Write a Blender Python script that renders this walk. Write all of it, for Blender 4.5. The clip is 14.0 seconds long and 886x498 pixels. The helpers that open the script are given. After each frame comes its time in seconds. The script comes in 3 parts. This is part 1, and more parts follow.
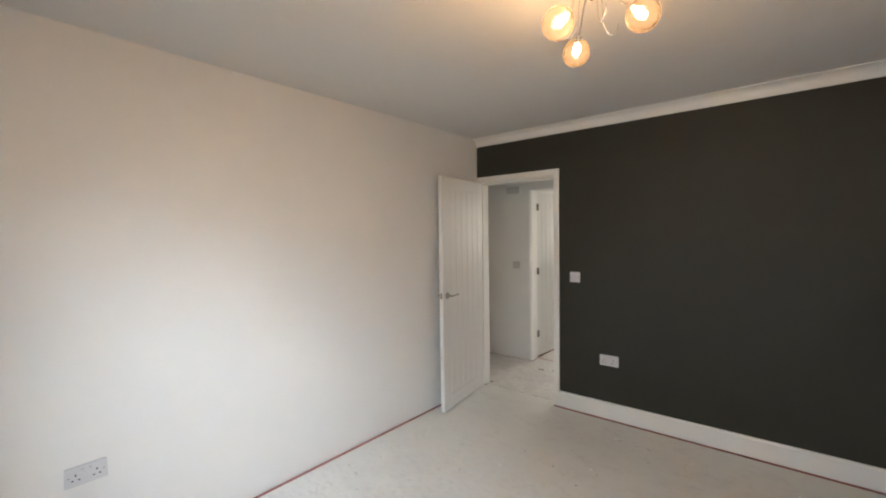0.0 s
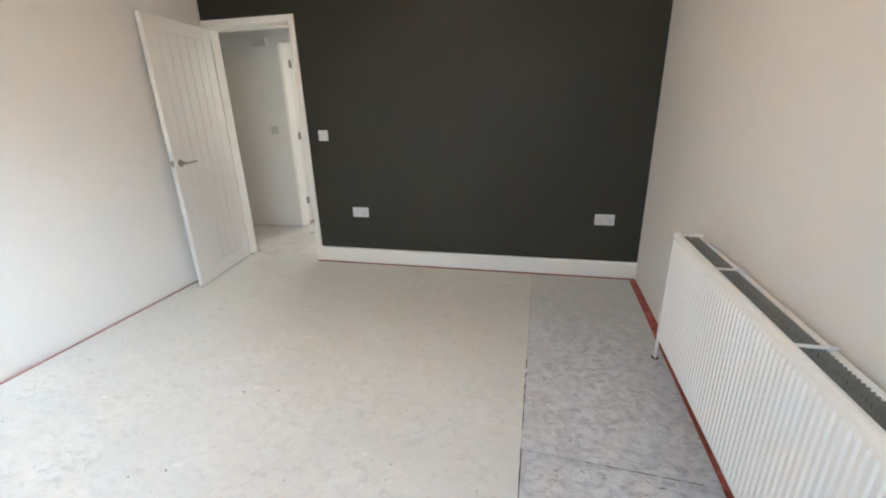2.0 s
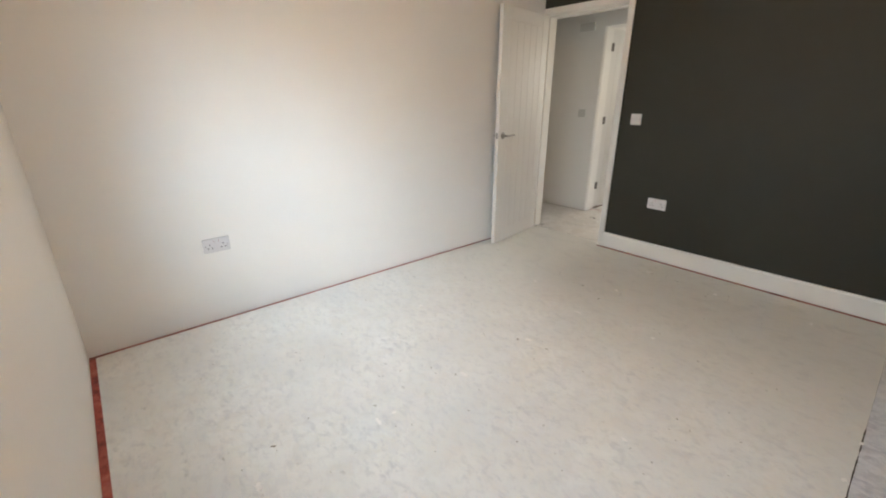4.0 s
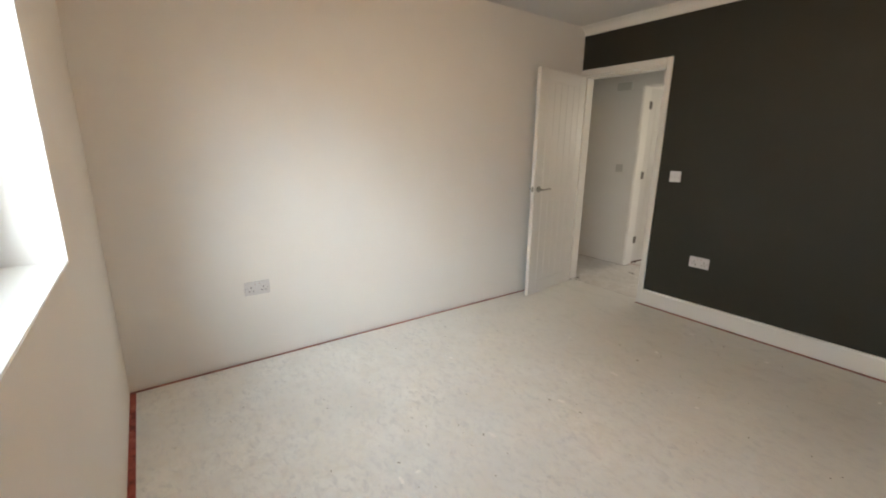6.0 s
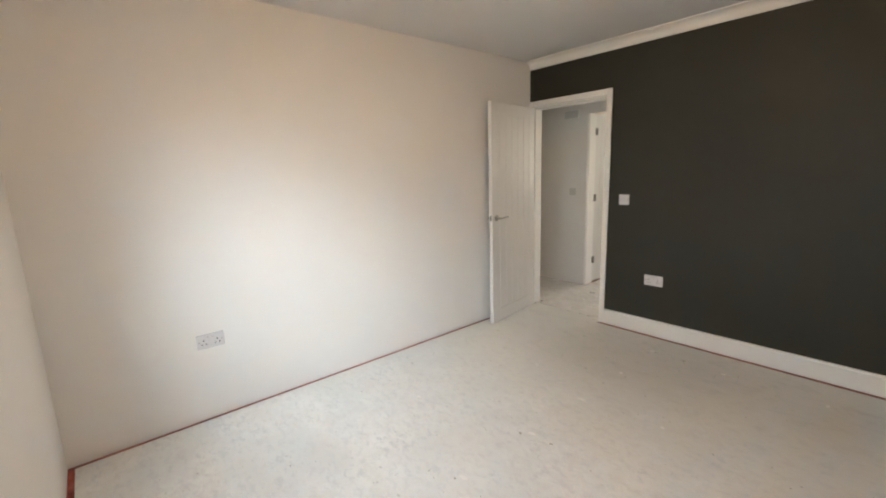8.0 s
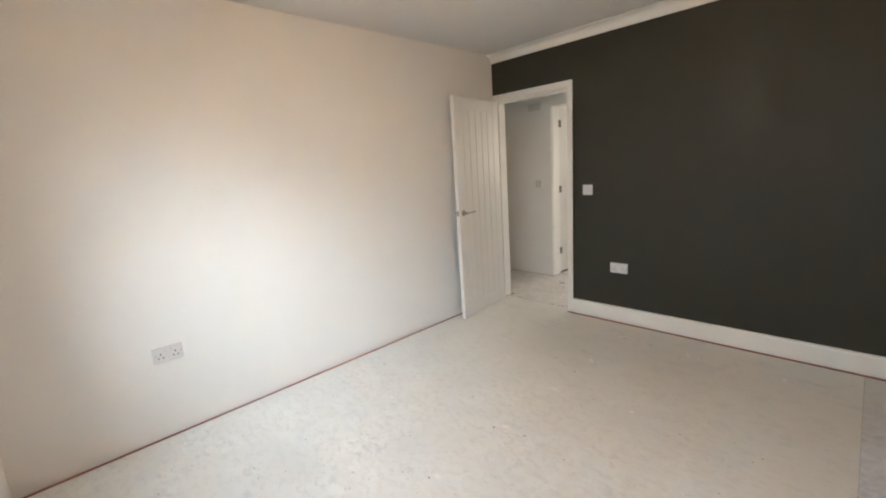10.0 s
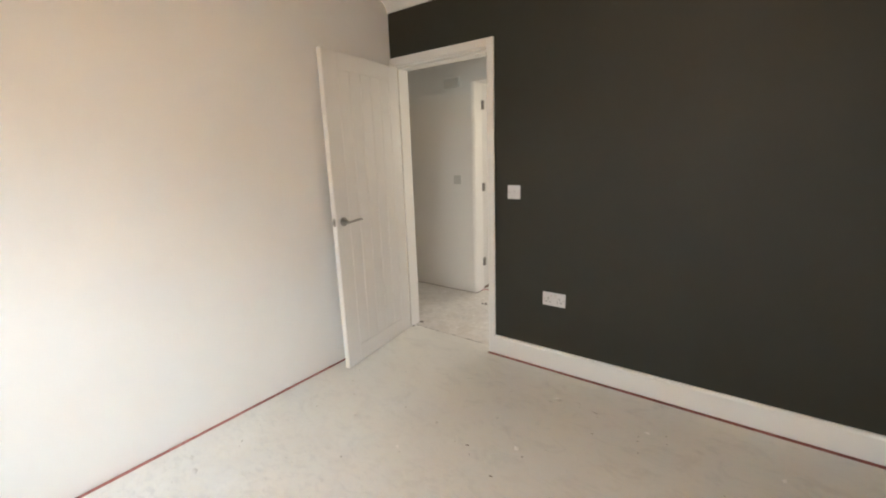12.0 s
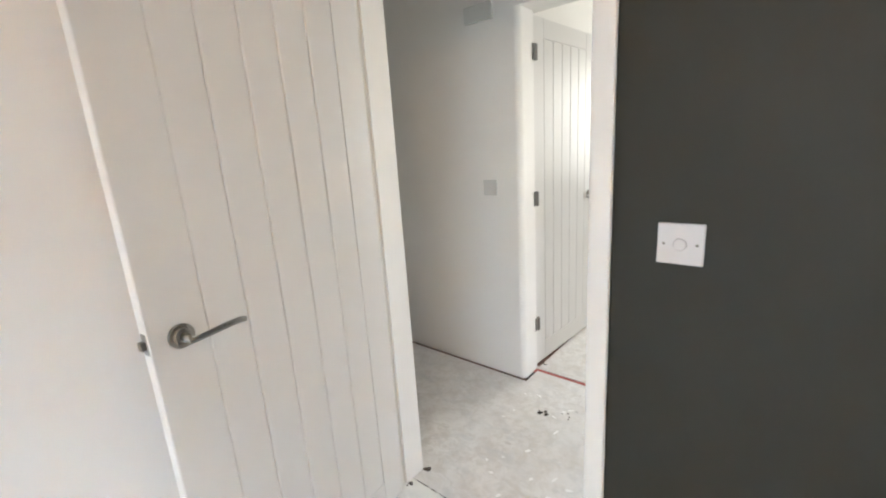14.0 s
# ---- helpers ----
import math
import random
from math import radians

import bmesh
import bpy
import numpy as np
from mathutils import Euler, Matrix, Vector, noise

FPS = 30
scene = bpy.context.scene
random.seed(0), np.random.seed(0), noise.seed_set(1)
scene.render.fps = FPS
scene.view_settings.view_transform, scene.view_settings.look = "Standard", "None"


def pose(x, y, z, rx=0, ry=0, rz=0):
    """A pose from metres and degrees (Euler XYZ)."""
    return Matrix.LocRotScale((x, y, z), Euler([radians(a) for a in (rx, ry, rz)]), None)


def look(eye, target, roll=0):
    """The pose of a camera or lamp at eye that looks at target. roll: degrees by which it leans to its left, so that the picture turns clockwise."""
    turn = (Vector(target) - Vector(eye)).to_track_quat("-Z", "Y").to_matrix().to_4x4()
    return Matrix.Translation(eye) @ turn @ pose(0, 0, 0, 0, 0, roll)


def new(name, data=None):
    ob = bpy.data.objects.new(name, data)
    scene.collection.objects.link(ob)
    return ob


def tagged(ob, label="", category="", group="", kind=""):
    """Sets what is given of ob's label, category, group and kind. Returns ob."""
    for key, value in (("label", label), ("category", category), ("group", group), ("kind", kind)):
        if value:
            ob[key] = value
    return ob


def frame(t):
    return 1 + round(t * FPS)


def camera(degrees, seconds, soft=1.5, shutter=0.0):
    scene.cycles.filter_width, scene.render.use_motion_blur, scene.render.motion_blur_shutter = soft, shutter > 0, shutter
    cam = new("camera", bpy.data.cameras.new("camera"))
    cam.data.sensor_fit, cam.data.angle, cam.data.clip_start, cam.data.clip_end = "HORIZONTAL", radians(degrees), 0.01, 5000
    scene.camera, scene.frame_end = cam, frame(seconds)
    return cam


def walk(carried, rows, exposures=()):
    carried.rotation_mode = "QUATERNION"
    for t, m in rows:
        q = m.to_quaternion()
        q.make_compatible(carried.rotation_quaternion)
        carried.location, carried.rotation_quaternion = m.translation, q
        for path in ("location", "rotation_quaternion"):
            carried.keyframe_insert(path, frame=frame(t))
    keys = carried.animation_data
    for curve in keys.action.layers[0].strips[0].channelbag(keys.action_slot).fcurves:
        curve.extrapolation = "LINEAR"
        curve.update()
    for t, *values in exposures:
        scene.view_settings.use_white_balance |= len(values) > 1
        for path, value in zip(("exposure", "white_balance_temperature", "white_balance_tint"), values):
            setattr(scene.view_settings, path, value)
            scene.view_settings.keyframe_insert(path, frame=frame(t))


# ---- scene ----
cam = camera(93.5, 14.0, soft=2.0)
PATH = [
    (0, (0.059, 0.033, 1.505), (-1.221, 1.568, 1.434), -0.8),
    (0.5, (0.208, 0.038, 1.474), (-0.522, 1.896, 1.344), -1.7),
    (1, (0.348, 0.089, 1.453), (-0.091, 2.015, 1.136), -2.7),
    (1.5, (0.437, 0.108, 1.368), (0.036, 1.971, 0.76), -2.9),
    (2, (0.473, 0.083, 1.364), (0.041, 1.92, 0.704), -1.5),
    (2.5, (0.465, 0.052, 1.35), (-0.129, 1.844, 0.69), -0.9),
    (3, (0.455, 0.015, 1.323), (-0.523, 1.62, 0.637), -1.3),
    (3.5, (0.392, -0.046, 1.301), (-0.892, 1.314, 0.594), -0.8),
    (3.7, (0.362, -0.073, 1.303), (-0.993, 1.213, 0.589), -0.4),
    (5.8, (0.346, -0.133, 1.335), (-1.261, 0.948, 0.836), 1.0),
    (6, (0.364, -0.093, 1.349), (-1.215, 1.037, 0.869), 0.7),
    (6.5, (0.391, -0.069, 1.45), (-1.13, 1.199, 1.17), 0.6),
    (7, (0.382, -0.076, 1.453), (-1.147, 1.192, 1.226), -0.1),
    (7.5, (0.372, -0.06, 1.415), (-1.151, 1.198, 1.099), -1.3),
    (8, (0.373, -0.044, 1.415), (-1.128, 1.226, 1.049), -1.9),
    (10.3, (0.382, 0.04, 1.397), (-1.006, 1.424, 0.999), -4.1),
    (10.5, (0.327, 0.09, 1.381), (-1.03, 1.5, 0.966), -4.1),
    (11, (0.162, 0.377, 1.391), (-1.008, 1.929, 0.92), -3.0),
    (11.5, (0.044, 0.723, 1.359), (-1.011, 2.355, 0.888), -2.4),
    (12, (-0.106, 1.049, 1.385), (-1.283, 2.602, 0.936), -2.0),
    (12.5, (-0.312, 1.433, 1.399), (-1.48, 2.988, 0.932), -2.6),
    (13, (-0.578, 1.807, 1.373), (-1.938, 3.187, 0.876), -3.9),
    (13.5, (-0.866, 2.141, 1.354), (-2.249, 3.505, 0.879), -3.5),
    (14, (-1.152, 2.47, 1.348), (-2.421, 3.945, 0.885), -3.7),
]
EXPOSURES = [
    (0, 2.26, 6440, 10.0),
    (0.5, 2.45, 5980, 8.2),
    (1, 2.74, 5735, 6.8),
    (1.5, 2.77, 5920, 7.0),
    (2, 2.74, 6140, 7.6),
    (2.5, 2.70, 6300, 8.0),
    (3, 2.63, 6500, 8.6),
    (3.5, 2.56, 6560, 9.0),
    (5.8, 2.09, 6940, 10.0),
    (6.5, 2.36, 7240, 10.0),
    (7, 2.31, 6860, 10.0),
    (8, 2.42, 6730, 10.0),
    (10.5, 2.53, 6660, 10.0),
    (11, 2.58, 6720, 10.0),
    (11.5, 2.69, 6800, 10.0),
    (12, 2.73, 6830, 10.0),
    (12.5, 2.97, 6760, 10.0),
    (13, 2.99, 6510, 10.0),
    (13.5, 3.09, 6290, 10.0),
    (14, 3.24, 5920, 8.6),
]
walk(cam, [(t, look(eye, target, roll)) for t, eye, target, roll in PATH], EXPOSURES)

# ---- plan, in metres ----
XL, XR = -2.312, 1.262          # white wall beside the door, radiator wall
YB, YD = -0.306, 3.412          # window wall, dark wall
ZC = 2.42                       # ceiling
YH0, YH1 = 3.54, 4.44           # hall, between its two long walls
YN0, YN1 = 4.59, 7.2            # room beyond the hall
DX0, DX1, DZ = -2.286, -1.512, 1.995   # door opening between the linings
EX0, EX1, EZ = -2.270, -1.490, 2.005   # second opening, across the hall
WX0, WX1, WZ0, WZ1 = -1.26, 0.62, 1.0, 2.12   # window opening

# ---- daylight and lamps ----
world = bpy.data.worlds.new("overcast_sky")
scene.world = world
world.use_nodes = True
sky = world.node_tree.nodes.new("ShaderNodeTexSky")
sky.sky_type, sky.sun_disc = "NISHITA", False
sky.sun_elevation, sky.sun_rotation = radians(28.5), radians(126.5)
sky.air_density, sky.dust_density = 1.0, 3.0
world.node_tree.links.new(sky.outputs[0], world.node_tree.nodes["Background"].inputs[0])
world.node_tree.nodes["Background"].inputs[1].default_value = 0.12

sun_data = bpy.data.lights.new("sun", "SUN")
sun_data.energy, sun_data.angle, sun_data.color = 1.38, radians(44), (0.66, 0.84, 1.0)
sun = new("sun", sun_data)
sun.matrix_world = look((7.04, -5.21, 4.76), (0, 0, 0))


def window_light(name, x, y, z, width, height, watts, toward, color):
    """Area lamp at a window's opening: sky light, and the hall's added fill."""
    data = bpy.data.lights.new(name, "AREA")
    data.shape, data.size, data.size_y, data.energy, data.color = "RECTANGLE", width, height, watts, color
    data.spread = radians(160)
    ob = new(name, data)
    ob.matrix_world = look((x, y, z), toward)
    return ob


COOL = (0.60, 0.82, 1.0)
window_light("window_daylight", (WX0 + WX1) / 2, YB - 0.34, (WZ0 + WZ1) / 2 + 0.06, WX1 - WX0 + 0.1, WZ1 - WZ0 + 0.1, 4.2, ((WX0 + WX1) / 2, YB + 1.5, -0.9), COOL)
window_light("far_window_daylight", -1.72, YN1 + 0.1, 1.55, 1.16, 1.1, 6.0, (-1.72, YN1 - 3, 0.2), (1.0, 0.91, 0.76))

# Fill light added for the hall, behind an opening that stays out of sight
window_light("added_hall_fill", 0.30, 3.99, 1.5, 0.56, 0.9, 1.1, (-3.0, 3.99, 0.9), (1.0, 0.91, 0.78))

# ---- materials ----


def mat(name, color, rough=0.6, metal=0.0):
    m = bpy.data.materials.new(name)
    m.use_nodes = True
    b = m.node_tree.nodes["Principled BSDF"]
    b.inputs["Base Color"].default_value = (*color, 1)
    b.inputs["Roughness"].default_value = rough
    b.inputs["Metallic"].default_value = metal
    return m


def node(m, kind, **values):
    n = m.node_tree.nodes.new(kind)
    for k, v in values.items():
        n.inputs[k].default_value = v
    return n


def join(m, a, b):
    m.node_tree.links.new(a, b)


def coords(m, stretch=(1, 1, 1)):
    c = node(m, "ShaderNodeTexCoord")
    p = node(m, "ShaderNodeMapping", Scale=stretch)
    join(m, c.outputs["Object"], p.inputs[0])
    return p.outputs[0]


def noise_at(m, at, scale, detail=4.0, rough=0.55, distortion=0.0):
    n = node(m, "ShaderNodeTexNoise", Scale=scale, Detail=detail, Roughness=rough, Distortion=distortion)
    join(m, at, n.inputs["Vector"])
    return n.outputs["Fac"]


def ramp(m, fac, stops):
    r = m.node_tree.nodes.new("ShaderNodeValToRGB")
    while len(r.color_ramp.elements) < len(stops):
        r.color_ramp.elements.new(0.5)
    for e, (p, c) in zip(r.color_ramp.elements, stops):
        e.position, e.color = p, (*c, 1)
    join(m, fac, r.inputs[0])
    return r.outputs[0]


def mix(m, fac, a, b, blend="MIX"):
    n = m.node_tree.nodes.new("ShaderNodeMix")
    n.data_type, n.blend_type = "RGBA", blend
    for value, k in ((fac, 0), (a, 6), (b, 7)):
        if isinstance(value, (int, float)):
            n.inputs[k].default_value = value
        elif isinstance(value, tuple):
            n.inputs[k].default_value = (*value, 1)
        else:
            join(m, value, n.inputs[k])
    return n.outputs[2]


def bump(m, height, strength, distance):
    n = node(m, "ShaderNodeBump", Strength=strength, Distance=distance)
    join(m, height, n.inputs["Height"])
    join(m, n.outputs[0], m.node_tree.nodes["Principled BSDF"].inputs["Normal"])


def color_in(m, out):
    join(m, out, m.node_tree.nodes["Principled BSDF"].inputs["Base Color"])


def mapped(m, value, low, high):
    n = node(m, "ShaderNodeMapRange", **{"From Min": low, "From Max": high})
    join(m, value, n.inputs[0])
    return n.outputs[0]


def rough_in(m, fac, low, high):
    r = node(m, "ShaderNodeMapRange", **{"To Min": low, "To Max": high})
    join(m, fac, r.inputs[0])
    join(m, r.outputs[0], m.node_tree.nodes["Principled BSDF"].inputs["Roughness"])


def paint(name, color, rough, change=0.05, roller=0.25, scuff=None):
    """Wall paint: faint clouds of tone, roller stipple, now and then a scuff."""
    m = mat(name, color, rough)
    at = coords(m)
    dark = tuple(c * (1 - change) for c in color)
    light = tuple(min(1, c * (1 + change)) for c in color)
    c = ramp(m, noise_at(m, at, 1.3, 5), [(0.3, dark), (0.7, light)])
    if scuff:
        marks = ramp(m, noise_at(m, coords(m, (1, 1, 2.5)), 6.0, 6, 0.7), [(0.68, (0, 0, 0)), (0.78, (1, 1, 1))])
        c = mix(m, marks, c, scuff)
    color_in(m, c)
    rough_in(m, noise_at(m, at, 3.0), rough - 0.06, rough + 0.08)
    bump(m, noise_at(m, at, 260.0, 3), roller, 0.0012)
    return m


WHITE = paint("white_emulsion", (0.80, 0.785, 0.76), 0.55, 0.02)
CEILING = paint("ceiling_white", (0.70, 0.695, 0.68), 0.8, 0.02)
DARK = paint("charcoal_emulsion", (0.0223, 0.0211, 0.0132), 0.60, 0.06, 0.3, (0.0249, 0.0237, 0.0154))
GLOSS = paint("white_satin_wood", (0.80, 0.785, 0.755), 0.32, 0.015, 0.05)
DOORPAINT = paint("white_door_primer", (0.725, 0.71, 0.69), 0.42, 0.02, 0.08, (0.69, 0.675, 0.655))
RADPAINT = paint("white_radiator_enamel", (0.82, 0.815, 0.80), 0.40, 0.01, 0.02)
PLASTIC = mat("white_moulded_plastic", (0.65, 0.64, 0.65), 0.25)
# Grey of the chime's case; on the hall switch it stands for shade
GREYPLASTIC = mat("grey_and_shaded_plastic", (0.58, 0.575, 0.55), 0.45)
HOLE = mat("black_hole", (0.01, 0.01, 0.01), 0.7)
UPVC = paint("white_upvc", (0.80, 0.81, 0.81), 0.28, 0.01, 0.02)
RUBBER = mat("black_rubber_gasket", (0.02, 0.02, 0.022), 0.6)
FILLER = paint("plaster_filler", (0.88, 0.87, 0.85), 0.8, 0.06, 0.4)
SOIL = mat("dark_debris", (0.05, 0.04, 0.033), 0.9)
CHIP = mat("bare_chipboard", (0.24, 0.215, 0.18), 0.8)
FINS = mat("galvanised_fins", (0.30, 0.282, 0.25), 0.6, 0.2)


def steel(name, color, rough):
    m = mat(name, color, rough, 1.0)
    rough_in(m, noise_at(m, coords(m, (1, 1, 30)), 60.0, 4), rough - 0.06, rough + 0.1)
    return m


CHROME = steel("polished_chrome", (0.78, 0.77, 0.75), 0.14)
DULL = steel("dull_steel", (0.22, 0.21, 0.20), 0.42)
SATIN = steel("satin_nickel", (0.33, 0.32, 0.30), 0.28)


def board(name, pale, fleck, deep, amount, size=38.0, dots=1.0, smear=0.7, tint=None, fade=None, faded=(2.75, 3.45), mottle=None):
    """Faded film-faced chipboard: clouds, short flakes, dark specks, white plaster smears."""
    m = mat(name, pale, 0.45)
    at = coords(m)
    cloud = noise_at(m, at, 1.7, 6, 0.6, 0.4)
    c = ramp(m, cloud, [(0.3, tuple(v * 0.87 for v in pale)), (0.7, tuple(min(1, v * 1.06) for v in pale))])
    patch = noise_at(m, at, 3.2, 5, 0.65)
    if tint:
        c = mix(m, ramp(m, noise_at(m, at, 11.0, 6, 0.7, 0.8), [(0.46, (0, 0, 0)), (0.66, (0.8, 0.8, 0.8))]), c, tint)
    if mottle:
        blot = noise_at(m, coords(m, (0.75, 1, 1)), 24.0, 7, 0.72, 1.1)
        thick = ramp(m, noise_at(m, at, 2.6, 4, 0.6), [(0.36, (0.15, 0.15, 0.15)), (0.64, (0.9, 0.9, 0.9))])
        c = mix(m, mix(m, 1.0, ramp(m, blot, [(0.47, (0, 0, 0)), (0.60, (0.85, 0.85, 0.85))]), thick, "MULTIPLY"), c, mottle)
    flake = noise_at(m, coords(m, (0.62, 1, 1)), size, 5, 0.68, 0.5)
    grain = ramp(m, flake, [(0.50, (0, 0, 0)), (0.64, (1, 1, 1))])
    where = ramp(m, patch, [(0.5 - amount, (0, 0, 0)), (0.75 - amount * 0.4, (1, 1, 1))])
    c = mix(m, mix(m, 1.0, grain, where, "MULTIPLY"), c, fleck)
    speck = noise_at(m, coords(m, (0.7, 1, 1)), size * 0.9, 3, 0.6)
    marks = ramp(m, speck, [(0.64, (0, 0, 0)), (0.74, (dots, dots, dots))])
    c = mix(m, mix(m, 1.0, marks, ramp(m, noise_at(m, at, 2.1), [(0.42, (0, 0, 0)), (0.62, (1, 1, 1))]), "MULTIPLY"), c, deep)
    if fade:
        split = node(m, "ShaderNodeSeparateXYZ")
        join(m, at, split.inputs[0])
        edge = m.node_tree.nodes.new("ShaderNodeMath")
        edge.operation = "MULTIPLY_ADD"
        edge.inputs[1].default_value = 0.9
        join(m, patch, edge.inputs[0])
        join(m, split.outputs["Y"], edge.inputs[2])
        plain = mix(m, ramp(m, cloud, [(0.35, (0, 0, 0)), (0.7, (0.6, 0.6, 0.6))]), fade, tuple(v * 0.88 for v in fade))
        plain = mix(m, ramp(m, noise_at(m, coords(m, (1, 1.8, 1)), 5.0, 7, 0.7, 0.9), [(0.52, (0, 0, 0)), (0.70, (0.75, 0.75, 0.75))]), plain, tuple(v * 0.76 for v in fade))
        c = mix(m, ramp(m, mapped(m, edge.outputs[0], *faded), [(0.0, (0, 0, 0)), (1.0, (0.78, 0.78, 0.78))]), c, plain)
    white = noise_at(m, coords(m, (1, 1.7, 1)), 9.0, 6, 0.6, 0.6)
    c = mix(m, ramp(m, white, [(0.66, (0, 0, 0)), (0.78, (smear, smear, smear))]), c, (0.74, 0.73, 0.70))
    color_in(m, c)
    rough_in(m, flake, 0.34, 0.58)
    bump(m, flake, 0.12, 0.002)
    return m


PALE = board("faded_chipboard", (0.80, 0.81, 0.795), (0.62, 0.63, 0.64), (0.36, 0.35, 0.34), 0.22, 30.0, 0.6, 0.45, tint=(0.725, 0.72, 0.69), fade=(0.735, 0.725, 0.68), faded=(2.0, 3.1), mottle=(0.72, 0.73, 0.74))
HALLBOARD = board("plaster_dusted_chipboard", (0.74, 0.72, 0.69), (0.56, 0.55, 0.53), (0.40, 0.36, 0.32), 0.2, 13.0, 0.5, 0.95, tint=(0.57, 0.53, 0.48), mottle=(0.56, 0.53, 0.49))
BLUE = board("blue_grey_chipboard", (0.74, 0.758, 0.80), (0.40, 0.425, 0.50), (0.16, 0.168, 0.205), 0.32, 30.0, 0.9, 0.9, tint=(0.50, 0.515, 0.555), fade=(0.66, 0.655, 0.62), mottle=(0.42, 0.435, 0.475))

RED = mat("red_primed_edge", (0.33, 0.075, 0.05), 0.7)
color_in(RED, ramp(RED, noise_at(RED, coords(RED), 16.0, 6, 0.7), [(0.34, (0.14, 0.028, 0.024)), (0.50, (0.38, 0.080, 0.062)), (0.75, (0.54, 0.21, 0.16))]))
DUSTRED = mat("dusty_red_edge", (0.17, 0.06, 0.05), 0.85)
color_in(DUSTRED, ramp(DUSTRED, noise_at(DUSTRED, coords(DUSTRED), 5.0, 6, 0.7), [(0.35, (0.17, 0.06, 0.055)), (0.55, (0.36, 0.115, 0.10)), (0.75, (0.54, 0.28, 0.24))]))
# Brown of the hall's floor edge; under the far door it paints gap shade
BROWN = mat("brown_edge_and_gap_shade", (0.12, 0.065, 0.045), 0.85)
color_in(BROWN, ramp(BROWN, noise_at(BROWN, coords(BROWN), 14.0, 6, 0.7), [(0.35, (0.05, 0.028, 0.02)), (0.55, (0.14, 0.07, 0.05)), (0.75, (0.30, 0.17, 0.13))]))
GRASS = mat("grass", (0.06, 0.09, 0.035), 0.9)
color_in(GRASS, ramp(GRASS, noise_at(GRASS, coords(GRASS), 0.6, 8), [(0.3, (0.04, 0.07, 0.025)), (0.7, (0.09, 0.12, 0.05))]))

PANE = mat("window_glass", (1, 1, 1), 0.0)
PANE.node_tree.nodes["Principled BSDF"].inputs["Transmission Weight"].default_value = 1.0
PANE.node_tree.nodes["Principled BSDF"].inputs["IOR"].default_value = 1.45

AMBER = mat("amber_crackle_glass", (0.82, 0.74, 0.66), 0.08)
b = AMBER.node_tree.nodes["Principled BSDF"]
b.inputs["Transmission Weight"].default_value = 0.993
b.inputs["IOR"].default_value = 1.25
crackle = node(AMBER, "ShaderNodeTexVoronoi", Scale=70.0)
crackle.feature = "DISTANCE_TO_EDGE"
join(AMBER, coords(AMBER), crackle.inputs["Vector"])
bump(AMBER, crackle.outputs["Distance"], 0.6, 0.006)

GLOW = mat("warm_filament_bulb", (1, 0.9, 0.7), 0.4)
b = GLOW.node_tree.nodes["Principled BSDF"]
b.inputs["Emission Color"].default_value = (1.0, 0.88, 0.70, 1)
b.inputs["Emission Strength"].default_value = 5.0

# ---- building helpers ----


def box(bm, x0, x1, y0, y1, z0, z1, bevel=0.0, steps=2):
    made = bmesh.ops.create_cube(bm, size=1.0)["verts"]
    for v in made:
        v.co = Vector(((x0 + x1) / 2 + v.co.x * (x1 - x0), (y0 + y1) / 2 + v.co.y * (y1 - y0), (z0 + z1) / 2 + v.co.z * (z1 - z0)))
    if bevel:
        edges = {e for v in made for e in v.link_edges}
        bmesh.ops.bevel(bm, geom=list(edges), offset=bevel, segments=steps, profile=0.5, affect="EDGES")
    return bm


def boxed(*size, **more):
    return box(bmesh.new(), *size, **more)


def cylinder(bm, m, radius, depth, seg=24, radius2=None, bevel=0.0):
    made = bmesh.ops.create_cone(bm, cap_ends=True, segments=seg, radius1=radius, radius2=radius if radius2 is None else radius2, depth=depth, matrix=m)["verts"]
    if bevel:
        caps = [e for e in {e for v in made for e in v.link_edges} if len(e.link_faces) == 2 and e.calc_face_angle(0) > 1.0]
        bmesh.ops.bevel(bm, geom=caps, offset=bevel, segments=2, profile=0.5, affect="EDGES")
    return bm


def tube(bm, points, radius, seg=10):
    """A round bar along points; radius is one number or one for each point."""
    pts = [Vector(p) for p in points]
    rings, side = [], None
    for i, p in enumerate(pts):
        way = (pts[min(i + 1, len(pts) - 1)] - pts[max(i - 1, 0)]).normalized()
        if side is None:
            side = way.orthogonal().normalized()
        side = (side - way * side.dot(way)).normalized()
        other = way.cross(side)
        r = radius[i] if isinstance(radius, (list, tuple)) else radius
        rings.append([bm.verts.new(p + r * (math.cos(a) * side + math.sin(a) * other)) for a in (2 * math.pi * k / seg for k in range(seg))])
    for a, c in zip(rings, rings[1:]):
        for k in range(seg):
            bm.faces.new((a[k], a[(k + 1) % seg], c[(k + 1) % seg], c[k]))
    bm.faces.new(list(reversed(rings[0])))
    bm.faces.new(rings[-1])
    return bm


def smooth_path(points, steps=8):
    """A soft curve through points."""
    p = [Vector(q) for q in points]
    out = []
    for i in range(len(p) - 1):
        a, b0, c, d = p[max(i - 1, 0)], p[i], p[i + 1], p[min(i + 2, len(p) - 1)]
        for k in range(steps):
            t = k / steps
            out.append(0.5 * (2 * b0 + (c - a) * t + (2 * a - 5 * b0 + 4 * c - d) * t * t + (3 * b0 - a - 3 * c + d) * t ** 3))
    return out + [p[-1]]


